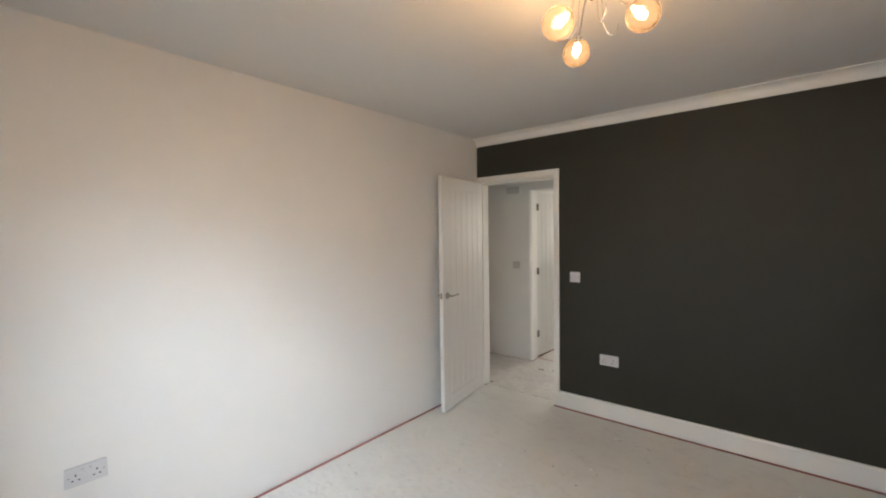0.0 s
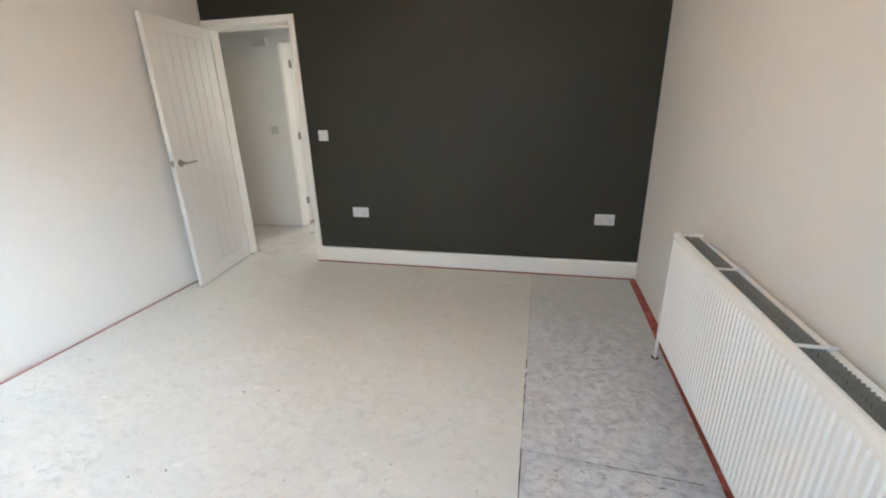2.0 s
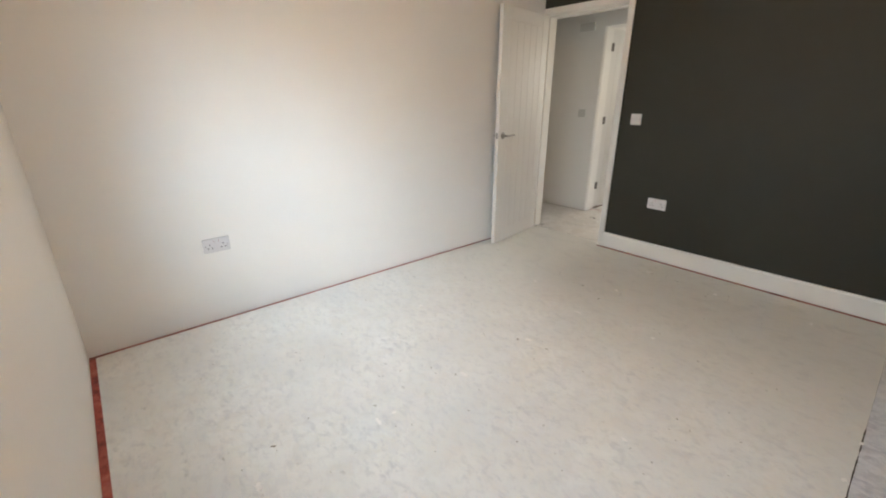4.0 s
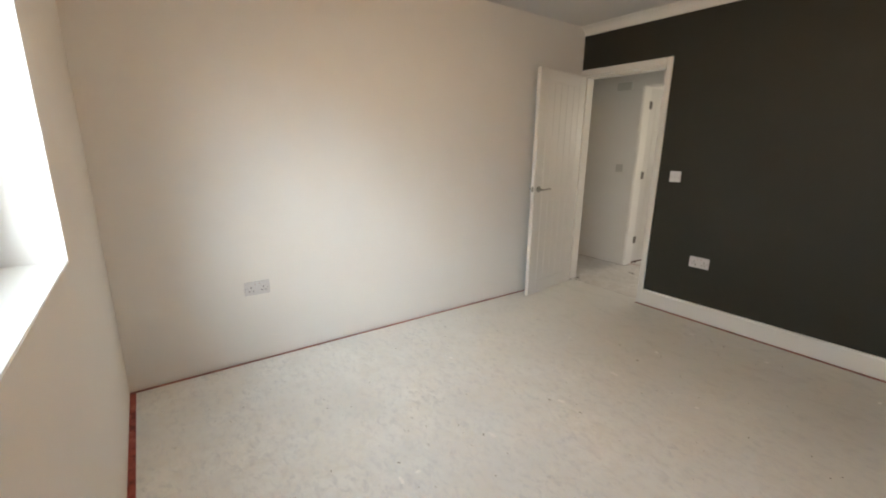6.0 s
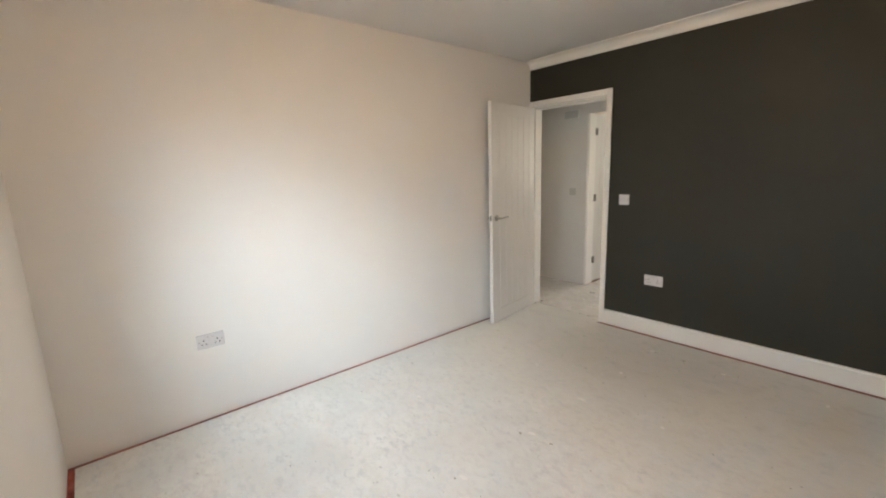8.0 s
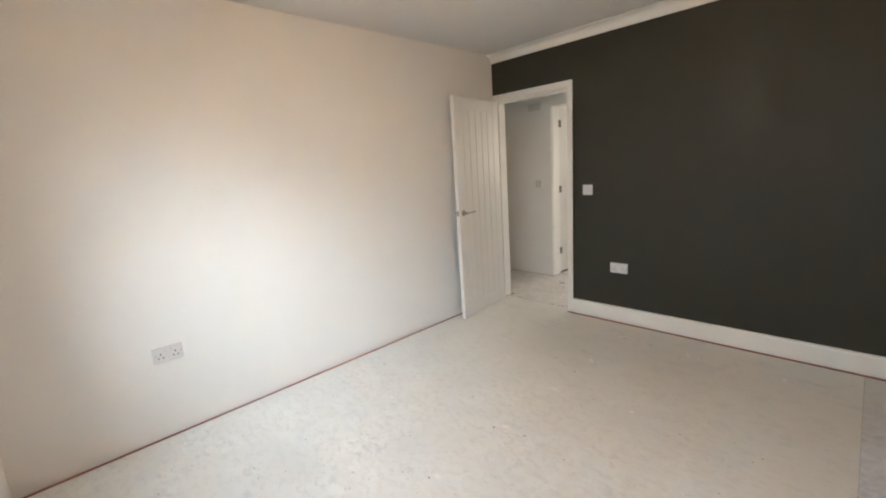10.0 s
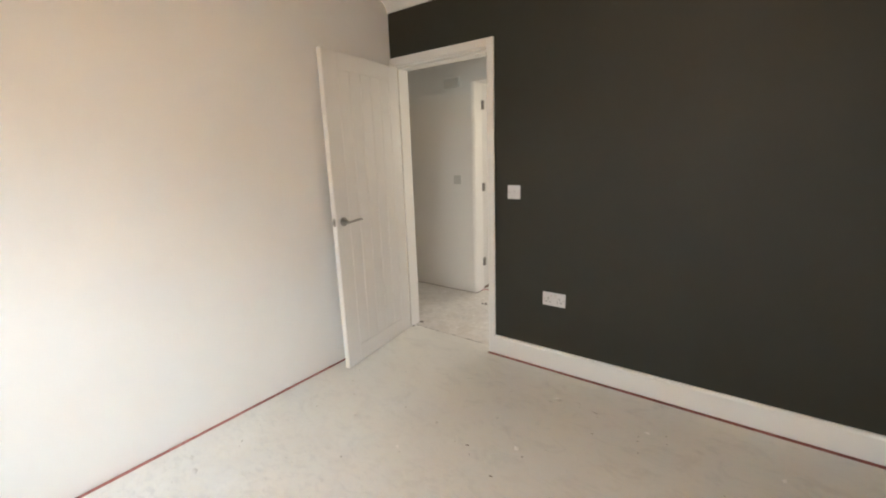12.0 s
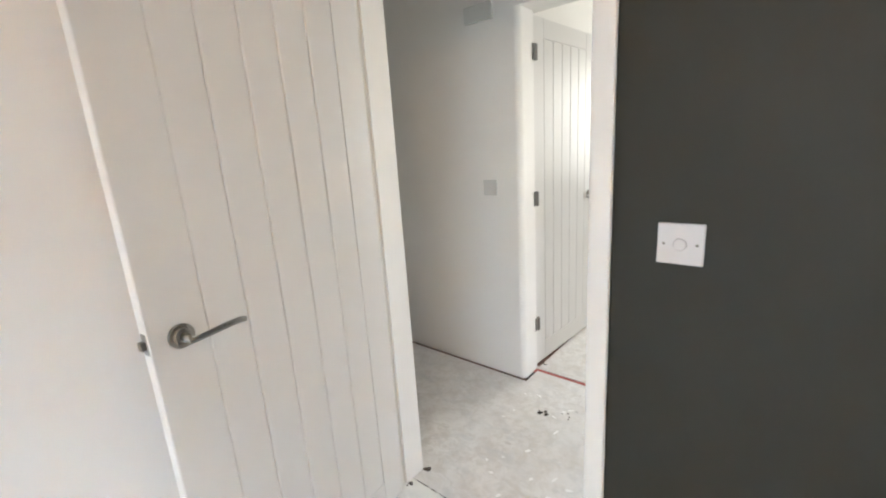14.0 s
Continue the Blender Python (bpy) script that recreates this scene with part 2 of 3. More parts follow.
def extrude(bm, outline, axis, start, end):
    """A moulding: an outline of (u, v) swept along x ('x': y, z) or along y ('y': x, z)."""
    def at(u, v, w):
        return (w, u, v) if axis == "x" else (u, w, v)
    a = [bm.verts.new(at(u, v, start)) for u, v in outline]
    c = [bm.verts.new(at(u, v, end)) for u, v in outline]
    n = len(outline)
    for k in range(n):
        bm.faces.new((a[k], a[(k + 1) % n], c[(k + 1) % n], c[k]))
    bm.faces.new(a)
    bm.faces.new(c)
    bmesh.ops.recalc_face_normals(bm, faces=bm.faces)
    return bm


def mesh_of(name, bm, *materials, smooth=False):
    bmesh.ops.recalc_face_normals(bm, faces=bm.faces)
    me = bpy.data.meshes.new(name)
    bm.to_mesh(me)
    bm.free()
    for m in materials:
        me.materials.append(m)
    if smooth:
        me.shade_smooth()
    return me


def part(name, bm, material, parent, label="", smooth=False):
    ob = new(name, mesh_of(name, bm, material, smooth=smooth))
    ob.parent = parent
    return tagged(ob, label)


def setting(name, bm, material, label, category, smooth=False):
    return tagged(new(name, mesh_of(name, bm, material, smooth=smooth)), label, category, kind="structure")


def thing(name, label, category, at=None, group="", kind=""):
    ob = new(name)
    ob.empty_display_size = 0.05
    if at is not None:
        ob.matrix_world = at
    return tagged(ob, label, category, group, kind)


def pierced(x0, x1, y0, y1, z0, z1, hx0, hx1, hz0, hz1):
    """A wall along x with one opening."""
    bm = bmesh.new()
    box(bm, x0, hx0, y0, y1, z0, z1)
    box(bm, hx1, x1, y0, y1, z0, z1)
    box(bm, hx0, hx1, y0, y1, hz1, z1)
    if hz0 > z0 + 0.01:
        box(bm, hx0, hx1, y0, y1, z0, hz0)
    return bm


# ---- the shell ----
ZF = -0.007
T = 0.12
setting("wall_west", boxed(XL - T, XL, YB, YD, ZF, ZC), WHITE, "plain white painted plaster wall beside the door", "wall")
setting("wall_east", boxed(XR, XR + T, YB, YD, ZF, ZC), WHITE, "plain white painted plaster wall behind the radiator", "wall")
setting("wall_south", pierced(XL - T, XR + T, YB - 0.30, YB, ZF, ZC, WX0, WX1, WZ0, WZ1), WHITE, "white plaster wall with a deep window reveal", "wall")
north = new("wall_north", mesh_of("wall_north", pierced(-3.9, XR + T, YD, YH0, ZF, ZC, XL, -1.488, ZF, 2.018), WHITE, DARK))
for p in north.data.polygons:
    if p.normal.y < -0.9:
        p.material_index = 1
tagged(north, "charcoal painted feature wall with a doorway at its end", "wall", kind="structure")
setting("ceiling", boxed(XL - T, XR + T, YB - 0.30, YH0, ZC, ZC + 0.15), CEILING, "flat white painted ceiling", "ceiling")
setting("subfloor", boxed(-3.9, XR + T, YB - 0.30, YN1, ZF - 0.2, ZF), SOIL, "dark base under the boards", "floor")

# Coving along the dark wall only
cove = [(YD - 0.001, ZC - 0.001), (YD - 0.078, ZC - 0.001), (YD - 0.078, ZC - 0.008)]
for k in range(1, 8):
    a = math.pi / 2 * k / 8
    cove.append((YD - 0.012 - 0.062 * (1 - math.sin(a)), ZC - 0.009 - 0.058 * (1 - math.cos(a))))
cove += [(YD - 0.009, ZC - 0.068), (YD - 0.009, ZC - 0.075), (YD - 0.001, ZC - 0.075)]
setting("coving", extrude(bmesh.new(), cove, "x", XL + 0.001, XR - 0.001), GLOSS, "white plaster coving over the dark wall", "coving")

# Baseboard on the dark wall
skirt = [(YD - 0.001, 0.006), (YD - 0.019, 0.006), (YD - 0.019, 0.122), (YD - 0.016, 0.130), (YD - 0.009, 0.137), (YD - 0.001, 0.138)]
setting("baseboard", extrude(bmesh.new(), skirt, "x", -1.457, XR - 0.001), GLOSS, "white painted wooden baseboard", "baseboard")
# "far" is no base strip: it paints the dark gap below the far door
for side, size, material in (("west", (XL, XL + 0.034, YB, YD), DUSTRED), ("south", (XL + 0.034, XR - 0.080, YB, YB + 0.034), RED), ("east", (XR - 0.080, XR, YB, YD), RED), ("north", (-1.51, XR - 0.080, YD - 0.04, YD), DUSTRED),
                             ("hall", (-3.78, EX0 + 0.03, YH1 - 0.03, YH1), BROWN), ("far", (-2.335, -2.262, YN0 + 0.02, 5.36), BROWN), ("threshold", (EX0, EX1, YN0 - 0.05, YN0 + 0.01), RED)):
    setting("floor_edge_" + side, boxed(*size, ZF, 0.0015 if side == "far" else -0.0015 if side == "north" else ZF + 0.002), material, "red primed strip of base beside the boards; dark gap shade under the far door", "trim")

# Door lining, stop and architrave
lining = thing("door_frame", "white painted wooden door frame", "door frame", kind="structure")
part("jamb", boxed(XL + 0.001, DX0, YD - 0.002, YH0 + 0.012, ZF, DZ + 0.02, bevel=0.0015), GLOSS, lining)
part("jamb", boxed(DX1, -1.489, YD - 0.004, YH0 + 0.012, ZF, DZ + 0.02, bevel=0.0015), GLOSS, lining)
part("head", boxed(DX0, DX1, YD - 0.004, YH0 + 0.012, DZ, DZ + 0.022, bevel=0.0015), GLOSS, lining)
part("stop", boxed(DX0 - 0.001, DX0 + 0.013, YD + 0.036, YH0 + 0.008, 0.002, DZ, bevel=0.002), GLOSS, lining)
part("stop", boxed(DX1 - 0.013, DX1 + 0.001, YD + 0.036, YH0 + 0.008, 0.002, DZ, bevel=0.002), GLOSS, lining)
part("stop", boxed(DX0 + 0.013, DX1 - 0.013, YD + 0.036, YH0 + 0.008, DZ - 0.013, DZ + 0.001, bevel=0.002), GLOSS, lining)
part("architrave", boxed(DX1 + 0.006, -1.458, YD - 0.017, YD - 0.0005, 0.003, DZ + 0.055, bevel=0.004), GLOSS, lining)
part("architrave", boxed(XL + 0.002, DX1 + 0.006, YD - 0.0172, YD - 0.0005, DZ + 0.006, DZ + 0.055, bevel=0.004), GLOSS, lining)

# Hall and the room beyond
setting("wall_hall_west", boxed(-3.9, -3.78, YH0, YH1, ZF, ZC), WHITE, "white painted hall end wall", "wall")
# Unseen end wall, pierced only to let the added hall fill in
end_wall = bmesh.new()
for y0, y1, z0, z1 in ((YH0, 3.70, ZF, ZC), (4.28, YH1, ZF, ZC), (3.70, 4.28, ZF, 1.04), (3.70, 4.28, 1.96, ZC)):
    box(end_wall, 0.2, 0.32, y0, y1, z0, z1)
setting("wall_hall_east", end_wall, WHITE, "white painted hall end wall, unseen, with an added opening for fill light", "wall")
hall_wall = bmesh.new()
box(hall_wall, -3.9, EX0, YH1, YN0, ZF, EZ)
soft = [e for e in hall_wall.edges if all(abs(v.co.x - EX0) < 1e-4 and abs(v.co.y - YH1) < 1e-4 for v in e.verts)]
bmesh.ops.bevel(hall_wall, geom=soft, offset=0.03, segments=6, profile=0.5, affect="EDGES")
box(hall_wall, EX1, 0.92, YH1, YN0, ZF, EZ)
box(hall_wall, -3.9, 0.92, YH1, YN0, EZ, ZC)
setting("wall_hall_north", hall_wall, WHITE, "white hall wall with a rounded corner beside a doorway", "wall")
setting("wall_far_west", boxed(-2.52, -2.40, YN0, YN1, ZF, ZC), WHITE, "white wall of the far room", "wall")
setting("wall_far_east", boxed(0.8, 0.92, YN0, YN1, ZF, ZC), WHITE, "white wall of the far room", "wall")
setting("wall_far_north", pierced(-2.52, 0.92, YN1, YN1 + 0.28, ZF, ZC, -2.30, -1.14, 1.0, 2.1), WHITE, "white wall of the far room with a window", "wall")
setting("ceiling_hall", boxed(-3.9, 0.92, YH0, YN1 + 0.28, ZC, ZC + 0.15), CEILING, "white hall ceiling", "ceiling")
setting("ground", boxed(-150, 150, -150, 150, -0.9, -0.55), GRASS, "grass outside the house", "ground")

# ---- window ----
win = thing("window_1", "white plastic casement window with black gaskets in a deep reveal", "window", kind="structure")
FY0, FY1 = YB - 0.225, YB - 0.155


def ring_of_bars(name, x0, x1, z0, z1, y0, y1, w, material, parent, bevel=0.004, label=""):
    part(name, boxed(x0, x0 + w, y0, y1, z0, z1, bevel=bevel), material, parent, label)
    part(name, boxed(x1 - w, x1, y0, y1, z0, z1, bevel=bevel), material, parent, label)
    part(name, boxed(x0 + w, x1 - w, y0, y1, z0, z0 + w, bevel=bevel), material, parent, label)
    part(name, boxed(x0 + w, x1 - w, y0, y1, z1 - w, z1, bevel=bevel), material, parent, label)


ring_of_bars("window_frame", WX0, WX1, WZ0, WZ1, FY0, FY1, 0.062, UPVC, win)
half = (WX0 + WX1) / 2
part("mullion", boxed(half - 0.035, half + 0.035, FY0, FY1, WZ0 + 0.062, WZ1 - 0.062, bevel=0.004), UPVC, win)
for a, c in ((WX0 + 0.062, half - 0.035), (half + 0.035, WX1 - 0.062)):
    ring_of_bars("gasket", a, c, WZ0 + 0.062, WZ1 - 0.062, FY0 + 0.02, FY1 + 0.0045, 0.005, RUBBER, win, 0.001)
    ring_of_bars("sash", a + 0.005, c - 0.005, WZ0 + 0.067, WZ1 - 0.067, FY0 + 0.01, FY1 + 0.003, 0.046, UPVC, win, 0.003)
    ring_of_bars("glazing_gasket", a + 0.051, c - 0.051, WZ0 + 0.113, WZ1 - 0.113, FY0 + 0.02, FY1 + 0.004, 0.009, RUBBER, win, 0.001)
    glass = part("pane", boxed(a + 0.058, c - 0.058, FY0 + 0.024, FY0 + 0.048, WZ0 + 0.120, WZ1 - 0.120), PANE, win)
    glass.visible_shadow = False
part("window_sill", boxed(WX0 + 0.001, WX1 - 0.001, FY1, YB - 0.001, WZ0, WZ0 + 0.004, bevel=0.0015), GLOSS, win)
far_win = thing("window_2", "white plastic window of the far room", "window", kind="structure")
ring_of_bars("window_frame", -2.30, -1.14, 1.0, 2.1, YN1 + 0.15, YN1 + 0.22, 0.07, UPVC, far_win)

# Frame for the added opening; nothing shows a window here
added_win = thing("added_hall_opening", "unseen white plastic window added at the hall's end for fill light", "window", kind="structure")
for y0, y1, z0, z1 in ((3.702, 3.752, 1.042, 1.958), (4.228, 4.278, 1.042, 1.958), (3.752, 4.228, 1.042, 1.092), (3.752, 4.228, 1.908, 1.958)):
    part("window_frame", boxed(0.25, 0.29, y0, y1, z0, z1, bevel=0.004), UPVC, added_win)

# ---- doors ----


def door(name, label, at):
    """A ledged-look panelled door: stiles, rails and five boards with V grooves between, on both faces."""
    leaf = thing(name, label, "door", at, kind="structure")
    W, H, D = 0.746, 1.981, 0.035
    # Core in the lighter white: window light on the free edge, put into colour
    part("leaf", boxed(-0.0003, W + 0.0004, 0.0060, D - 0.0060, 0, H), GLOSS, leaf)
    lines = [0.106 + 0.1036 * k for k in range(6)]
    g = 0.0003
    for y0, y1 in ((D - 0.0095, D), (0.0, 0.0095)):
        part("stile", boxed(0, lines[0] - g, y0, y1, 0, H, bevel=0.0020), DOORPAINT, leaf)
        part("stile", boxed(lines[-1] + g, W, y0, y1, 0, H, bevel=0.0020), DOORPAINT, leaf)
        part("rail", boxed(lines[0] - g, lines[-1] + g, y0, y1 - 0.0002, 1.882, H, bevel=0.0020), DOORPAINT, leaf)
        part("rail", boxed(lines[0] - g, lines[-1] + g, y0, y1 - 0.0002, 0, 0.118, bevel=0.0020), DOORPAINT, leaf)
        for a, c in zip(lines, lines[1:]):
            part("board", boxed(a + g, c - g, y0, y1, 0.1184, 1.8816, bevel=0.0040, steps=1), DOORPAINT, leaf)
    return leaf


def lever(leaf, y, out):
    """A round rose with a bowed lever that reaches towards the hinges."""
    x, z = 0.746 - 0.062, 0.979
    rose = cylinder(bmesh.new(), pose(x, y + out * 0.004, z, 90), 0.0280, 0.009, 32, bevel=0.0015)
    cylinder(rose, pose(x, y + out * 0.012, z, 90), 0.020, 0.008, 32, bevel=0.002)
    handle = part("lever_handle", rose, SATIN, leaf, "satin nickel lever on a round rose", True)
    neck = tube(bmesh.new(), [(x, y + out * 0.010, z), (x, y + out * 0.046, z)], 0.0095, 16)
    part("neck", neck, SATIN, handle, "", True)
    way = smooth_path([(x + 0.006, y + out * 0.046, z - 0.004), (x - 0.03, y + out * 0.050, z - 0.001), (x - 0.075, y + out * 0.051, z + 0.002), (x - 0.110, y + out * 0.049, z + 0.002), (x - 0.127, y + out * 0.046, z - 0.002)])
    bar = tube(bmesh.new(), way, [0.0050 + 0.0028 * math.sin(math.pi * min(1, 0.12 + 0.8 * k / len(way))) for k in range(len(way))], 14)
    for v in bar.verts:
        v.co.y = y + out * 0.049 + (v.co.y - y - out * 0.049) * 0.55
    part("grip", bar, SATIN, handle, "", True)


A = radians(8.5)
door_one = door("door_1", "white boarded interior door standing open against the wall", Matrix.Translation((-2.293, 3.407, 0.008)) @ Matrix.Rotation(A - math.pi / 2, 4, "Z"))
lever(door_one, 0.035, 1)
lever(door_one, 0.0, -1)
latch = part("latch_plate", boxed(0.7455, 0.7475, 0.007, 0.028, 0.957, 1.005, bevel=0.0006), SATIN, door_one, "satin nickel latch plate")
part("latch_bolt", boxed(0.747, 0.758, 0.011, 0.024, 0.970, 0.990, bevel=0.002), SATIN, latch)
door_two = door("door_2", "white boarded door standing open into the bright far room", Matrix.Translation((-2.280, 4.606, 0.013)) @ Matrix.Rotation(radians(86.5), 4, "Z"))
lever(door_two, 0.0, -1)
far_lining = thing("door_frame", "white painted door frame of the far room", "door frame", kind="structure")
part("jamb", boxed(-2.398, -2.319, YN0 + 0.001, YN0 + 0.075, ZF, EZ + 0.02, bevel=0.0015), GLOSS, far_lining)
part("head", boxed(-2.319, EX1, YN0 + 0.001, YN0 + 0.05, EZ + 0.002, EZ + 0.03, bevel=0.0015), GLOSS, far_lining)
for z in (1.812, 1.045, 0.287):
    plate = boxed(-0.030, 0.002, -0.016, -0.010, z - 0.052, z + 0.028, bevel=0.0008)
    cylinder(plate, pose(0.002, -0.011, z - 0.012), 0.012, 0.08, 14)
    part("hinge", plate, DULL, door_two, "satin nickel butt hinge")

# ---- wall plates ----


def screw(parent, x, z, y):
    s = part("screw", cylinder(bmesh.new(), pose(x, y, z, 90), 0.0032, 0.0012, 12), SATIN, parent)
    part("slot", boxed(x - 0.0025, x + 0.0025, y - 0.0009, y - 0.0006, z - 0.0004, z + 0.0004), HOLE, s)


def socket(at, label):
    """A double wall socket; its back lies on y = 0 and it faces -y."""
    ob = thing("double_socket", label, "socket", at, "wall sockets")
    part("faceplate", boxed(-0.073, 0.073, -0.0095, 0, -0.043, 0.043, bevel=0.003, steps=3), PLASTIC, ob)
    for side in (-1, 1):
        x = side * 0.036
        for dx, dz, w, h in ((0, 0.006, 0.0052, 0.0100), (-0.011, -0.016, 0.0082, 0.0055), (0.011, -0.016, 0.0082, 0.0055)):
            part("pin_hole", boxed(x + dx - w / 2, x + dx + w / 2, -0.0099, -0.0088, dz - h / 2, dz + h / 2), HOLE, ob)
        r = part("rocker_switch", boxed(side * 0.013 - 0.0065, side * 0.013 + 0.0065, -0.0125, -0.009, 0.008, 0.030, bevel=0.0015), PLASTIC, ob)
        part("red_mark", boxed(side * 0.013 - 0.004, side * 0.013 + 0.004, -0.0127, -0.0124, 0.025, 0.027), RED, r)
        screw(ob, side * 0.0603, 0.0, -0.0098)
    return ob


socket(Matrix.Translation((-1.043, YD, 0.475)), "white double socket on the charcoal wall beside the door")
socket(Matrix.Translation((0.985, YD, 0.478)), "white double socket on the charcoal wall beside the radiator")
socket(Matrix.Translation((XL, 0.40, 0.478)) @ Matrix.Rotation(math.pi / 2, 4, "Z"), "white double socket low on the white wall")

switch = thing("dimmer_switch", "white square dimmer switch on the charcoal wall", "light switch", Matrix.Translation((-1.321, YD, 1.131)))
part("faceplate", boxed(-0.043, 0.043, -0.009, 0, -0.043, 0.043, bevel=0.003, steps=3), PLASTIC, switch)
knob = cylinder(bmesh.new(), pose(0, -0.0115, 0, 90), 0.0125, 0.006, 32, bevel=0.002)
part("knob", knob, PLASTIC, switch, "", True)
for side in (-1, 1):
    screw(switch, side * 0.0302, 0.0, -0.0092)

# This switch is grey only because the hall's shade is put into its colour
hall_switch = thing("light_switch", "square light switch in the hall, shade put into its grey", "light switch", Matrix.Translation((-2.465, YH1, 1.125)))
part("faceplate", boxed(-0.043, 0.043, -0.009, 0, -0.043, 0.043, bevel=0.003, steps=3), GREYPLASTIC, hall_switch)
part("rocker", boxed(-0.008, 0.008, -0.012, -0.008, -0.014, 0.014, bevel=0.002), GREYPLASTIC, hall_switch)
chime = thing("door_chime", "grey plastic box high on the hall wall", "door chime", Matrix.Translation((-2.498, YH1, 2.018)))
part("case", boxed(-0.087, 0.087, -0.022, 0, -0.041, 0.041, bevel=0.004, steps=3), GREYPLASTIC, chime)


# ---- radiator ----
rad = thing("radiator", "long white double panel radiator with open top", "radiator")
RY0, RY1, RZ0, RZ1 = 0.545, 2.145, 0.205, 0.768


def ribbed_panel(x, out, deep, top):
    """A pressed panel with upright ribs and a rounded top lip; out is the side that it faces."""
    bm = bmesh.new()
    ys, depth = [RY0, RY0 + 0.022], [0, 0]
    pitch = (RY1 - RY0 - 0.044) / 62
    for k in range(62):
        y = RY0 + 0.022 + pitch * k
        for f, d in ((0.12, 0), (0.30, 1), (0.70, 1), (0.88, 0)):
            ys.append(y + pitch * f)
            depth.append(d)
    ys += [RY1 - 0.022, RY1]
    depth += [0, 0]
    # height, how far the rib stands out there, how far the lip draws back
    rows = [(RZ0, 0, 0.004), (RZ0 + 0.005, 0, 0), (RZ0 + 0.012, 0, 0), (RZ0 + 0.030, 1, 0), (top - 0.040, 1, 0), (top - 0.027, 0, 0),
            (top - 0.020, 0, 0.0008), (top - 0.012, 0, 0.0036), (top - 0.005, 0, 0.0085), (top - 0.001, 0, 0.0145), (top, 0, deep - 0.004)]
    front = [[bm.verts.new((x + out * (0.0052 * d * k - back), y, z)) for z, k, back in rows] for y, d in zip(ys, depth)]
    rear = [[bm.verts.new((x - out * deep, y, z - 0.003 * (z - RZ0) / (top - RZ0))) for z, k, back in rows] for y in ys]
    for grid in (front, rear):
        for a, c in zip(grid, grid[1:]):
            for k in range(len(rows) - 1):
                bm.faces.new((a[k], a[k + 1], c[k + 1], c[k]))
    for k in range(len(ys) - 1):
        for row in (0, -1):
            bm.faces.new((front[k][row], front[k + 1][row], rear[k + 1][row], rear[k][row]))
    for k in range(len(rows) - 1):
        for row in (0, -1):
            bm.faces.new((front[row][k], front[row][k + 1], rear[row][k + 1], rear[row][k]))
    return bm


part("front_panel", ribbed_panel(1.101, -1, 0.027, RZ1), RADPAINT, rad, "white ribbed steel panel")
part("back_panel", ribbed_panel(1.236, 1, 0.034, RZ1 - 0.014), RADPAINT, rad, "white ribbed steel panel")


def fin_sheet(x0, x1):
    bm = bmesh.new()
    n = 400
    cols = []
    for k in range(n + 1):
        y = RY0 + 0.04 + (RY1 - RY0 - 0.08) * k / n
        x = x0 if k % 4 in (0, 1) else x1
        cols.append([bm.verts.new((x, y, z)) for z in (RZ0 + 0.03, RZ1 - 0.0105)])
    for a, c in zip(cols, cols[1:]):
        bm.faces.new((a[0], a[1], c[1], c[0]))
    return bm


for pair in ((1.132, 1.160), (1.170, 1.198)):
    fins = part("convector_sheet", fin_sheet(*pair), FINS, rad, "grey galvanised convector fins")
    thick = fins.modifiers.new("thickness", "SOLIDIFY")
    thick.thickness = 0.0012
for y in (2.115, 1.695, 1.172, 0.64):
    part("spar", boxed(1.122, 1.222, y - 0.006, y + 0.006, RZ1 - 0.0085, RZ1 - 0.002, bevel=0.002), RADPAINT, rad)
for y in (1.85, 0.87):
    part("wall_bracket", boxed(1.236, XR, y - 0.02, y + 0.02, RZ0 + 0.06, RZ1 - 0.16, bevel=0.002), RADPAINT, rad)
plug = cylinder(bmesh.new(), pose(1.168, RY1 + 0.006, RZ1 - 0.036, 90), 0.011, 0.03, 6, bevel=0.001)
part("bleed_plug", plug, SATIN, rad, "dull metal bleed plug")
valve = cylinder(bmesh.new(), pose(1.150, 2.21, 0.262, 90), 0.013, 0.11, 20, bevel=0.002)
cylinder(valve, pose(1.150, 2.272, 0.262), 0.016, 0.05, 20, bevel=0.003)
part("valve", valve, RADPAINT, rad, "white painted lockshield valve", True)
pipe = tube(bmesh.new(), [(1.150, 2.272, 0.245), (1.150, 2.272, -0.012)], 0.0085, 16)
part("pipe", pipe, RADPAINT, rad, "white painted pipe", True)
part("pipe_collar", cylinder(bmesh.new(), pose(1.150, 2.272, 0.0015), 0.019, 0.003, 20), SOIL, rad, "dark ragged hole round the pipe")

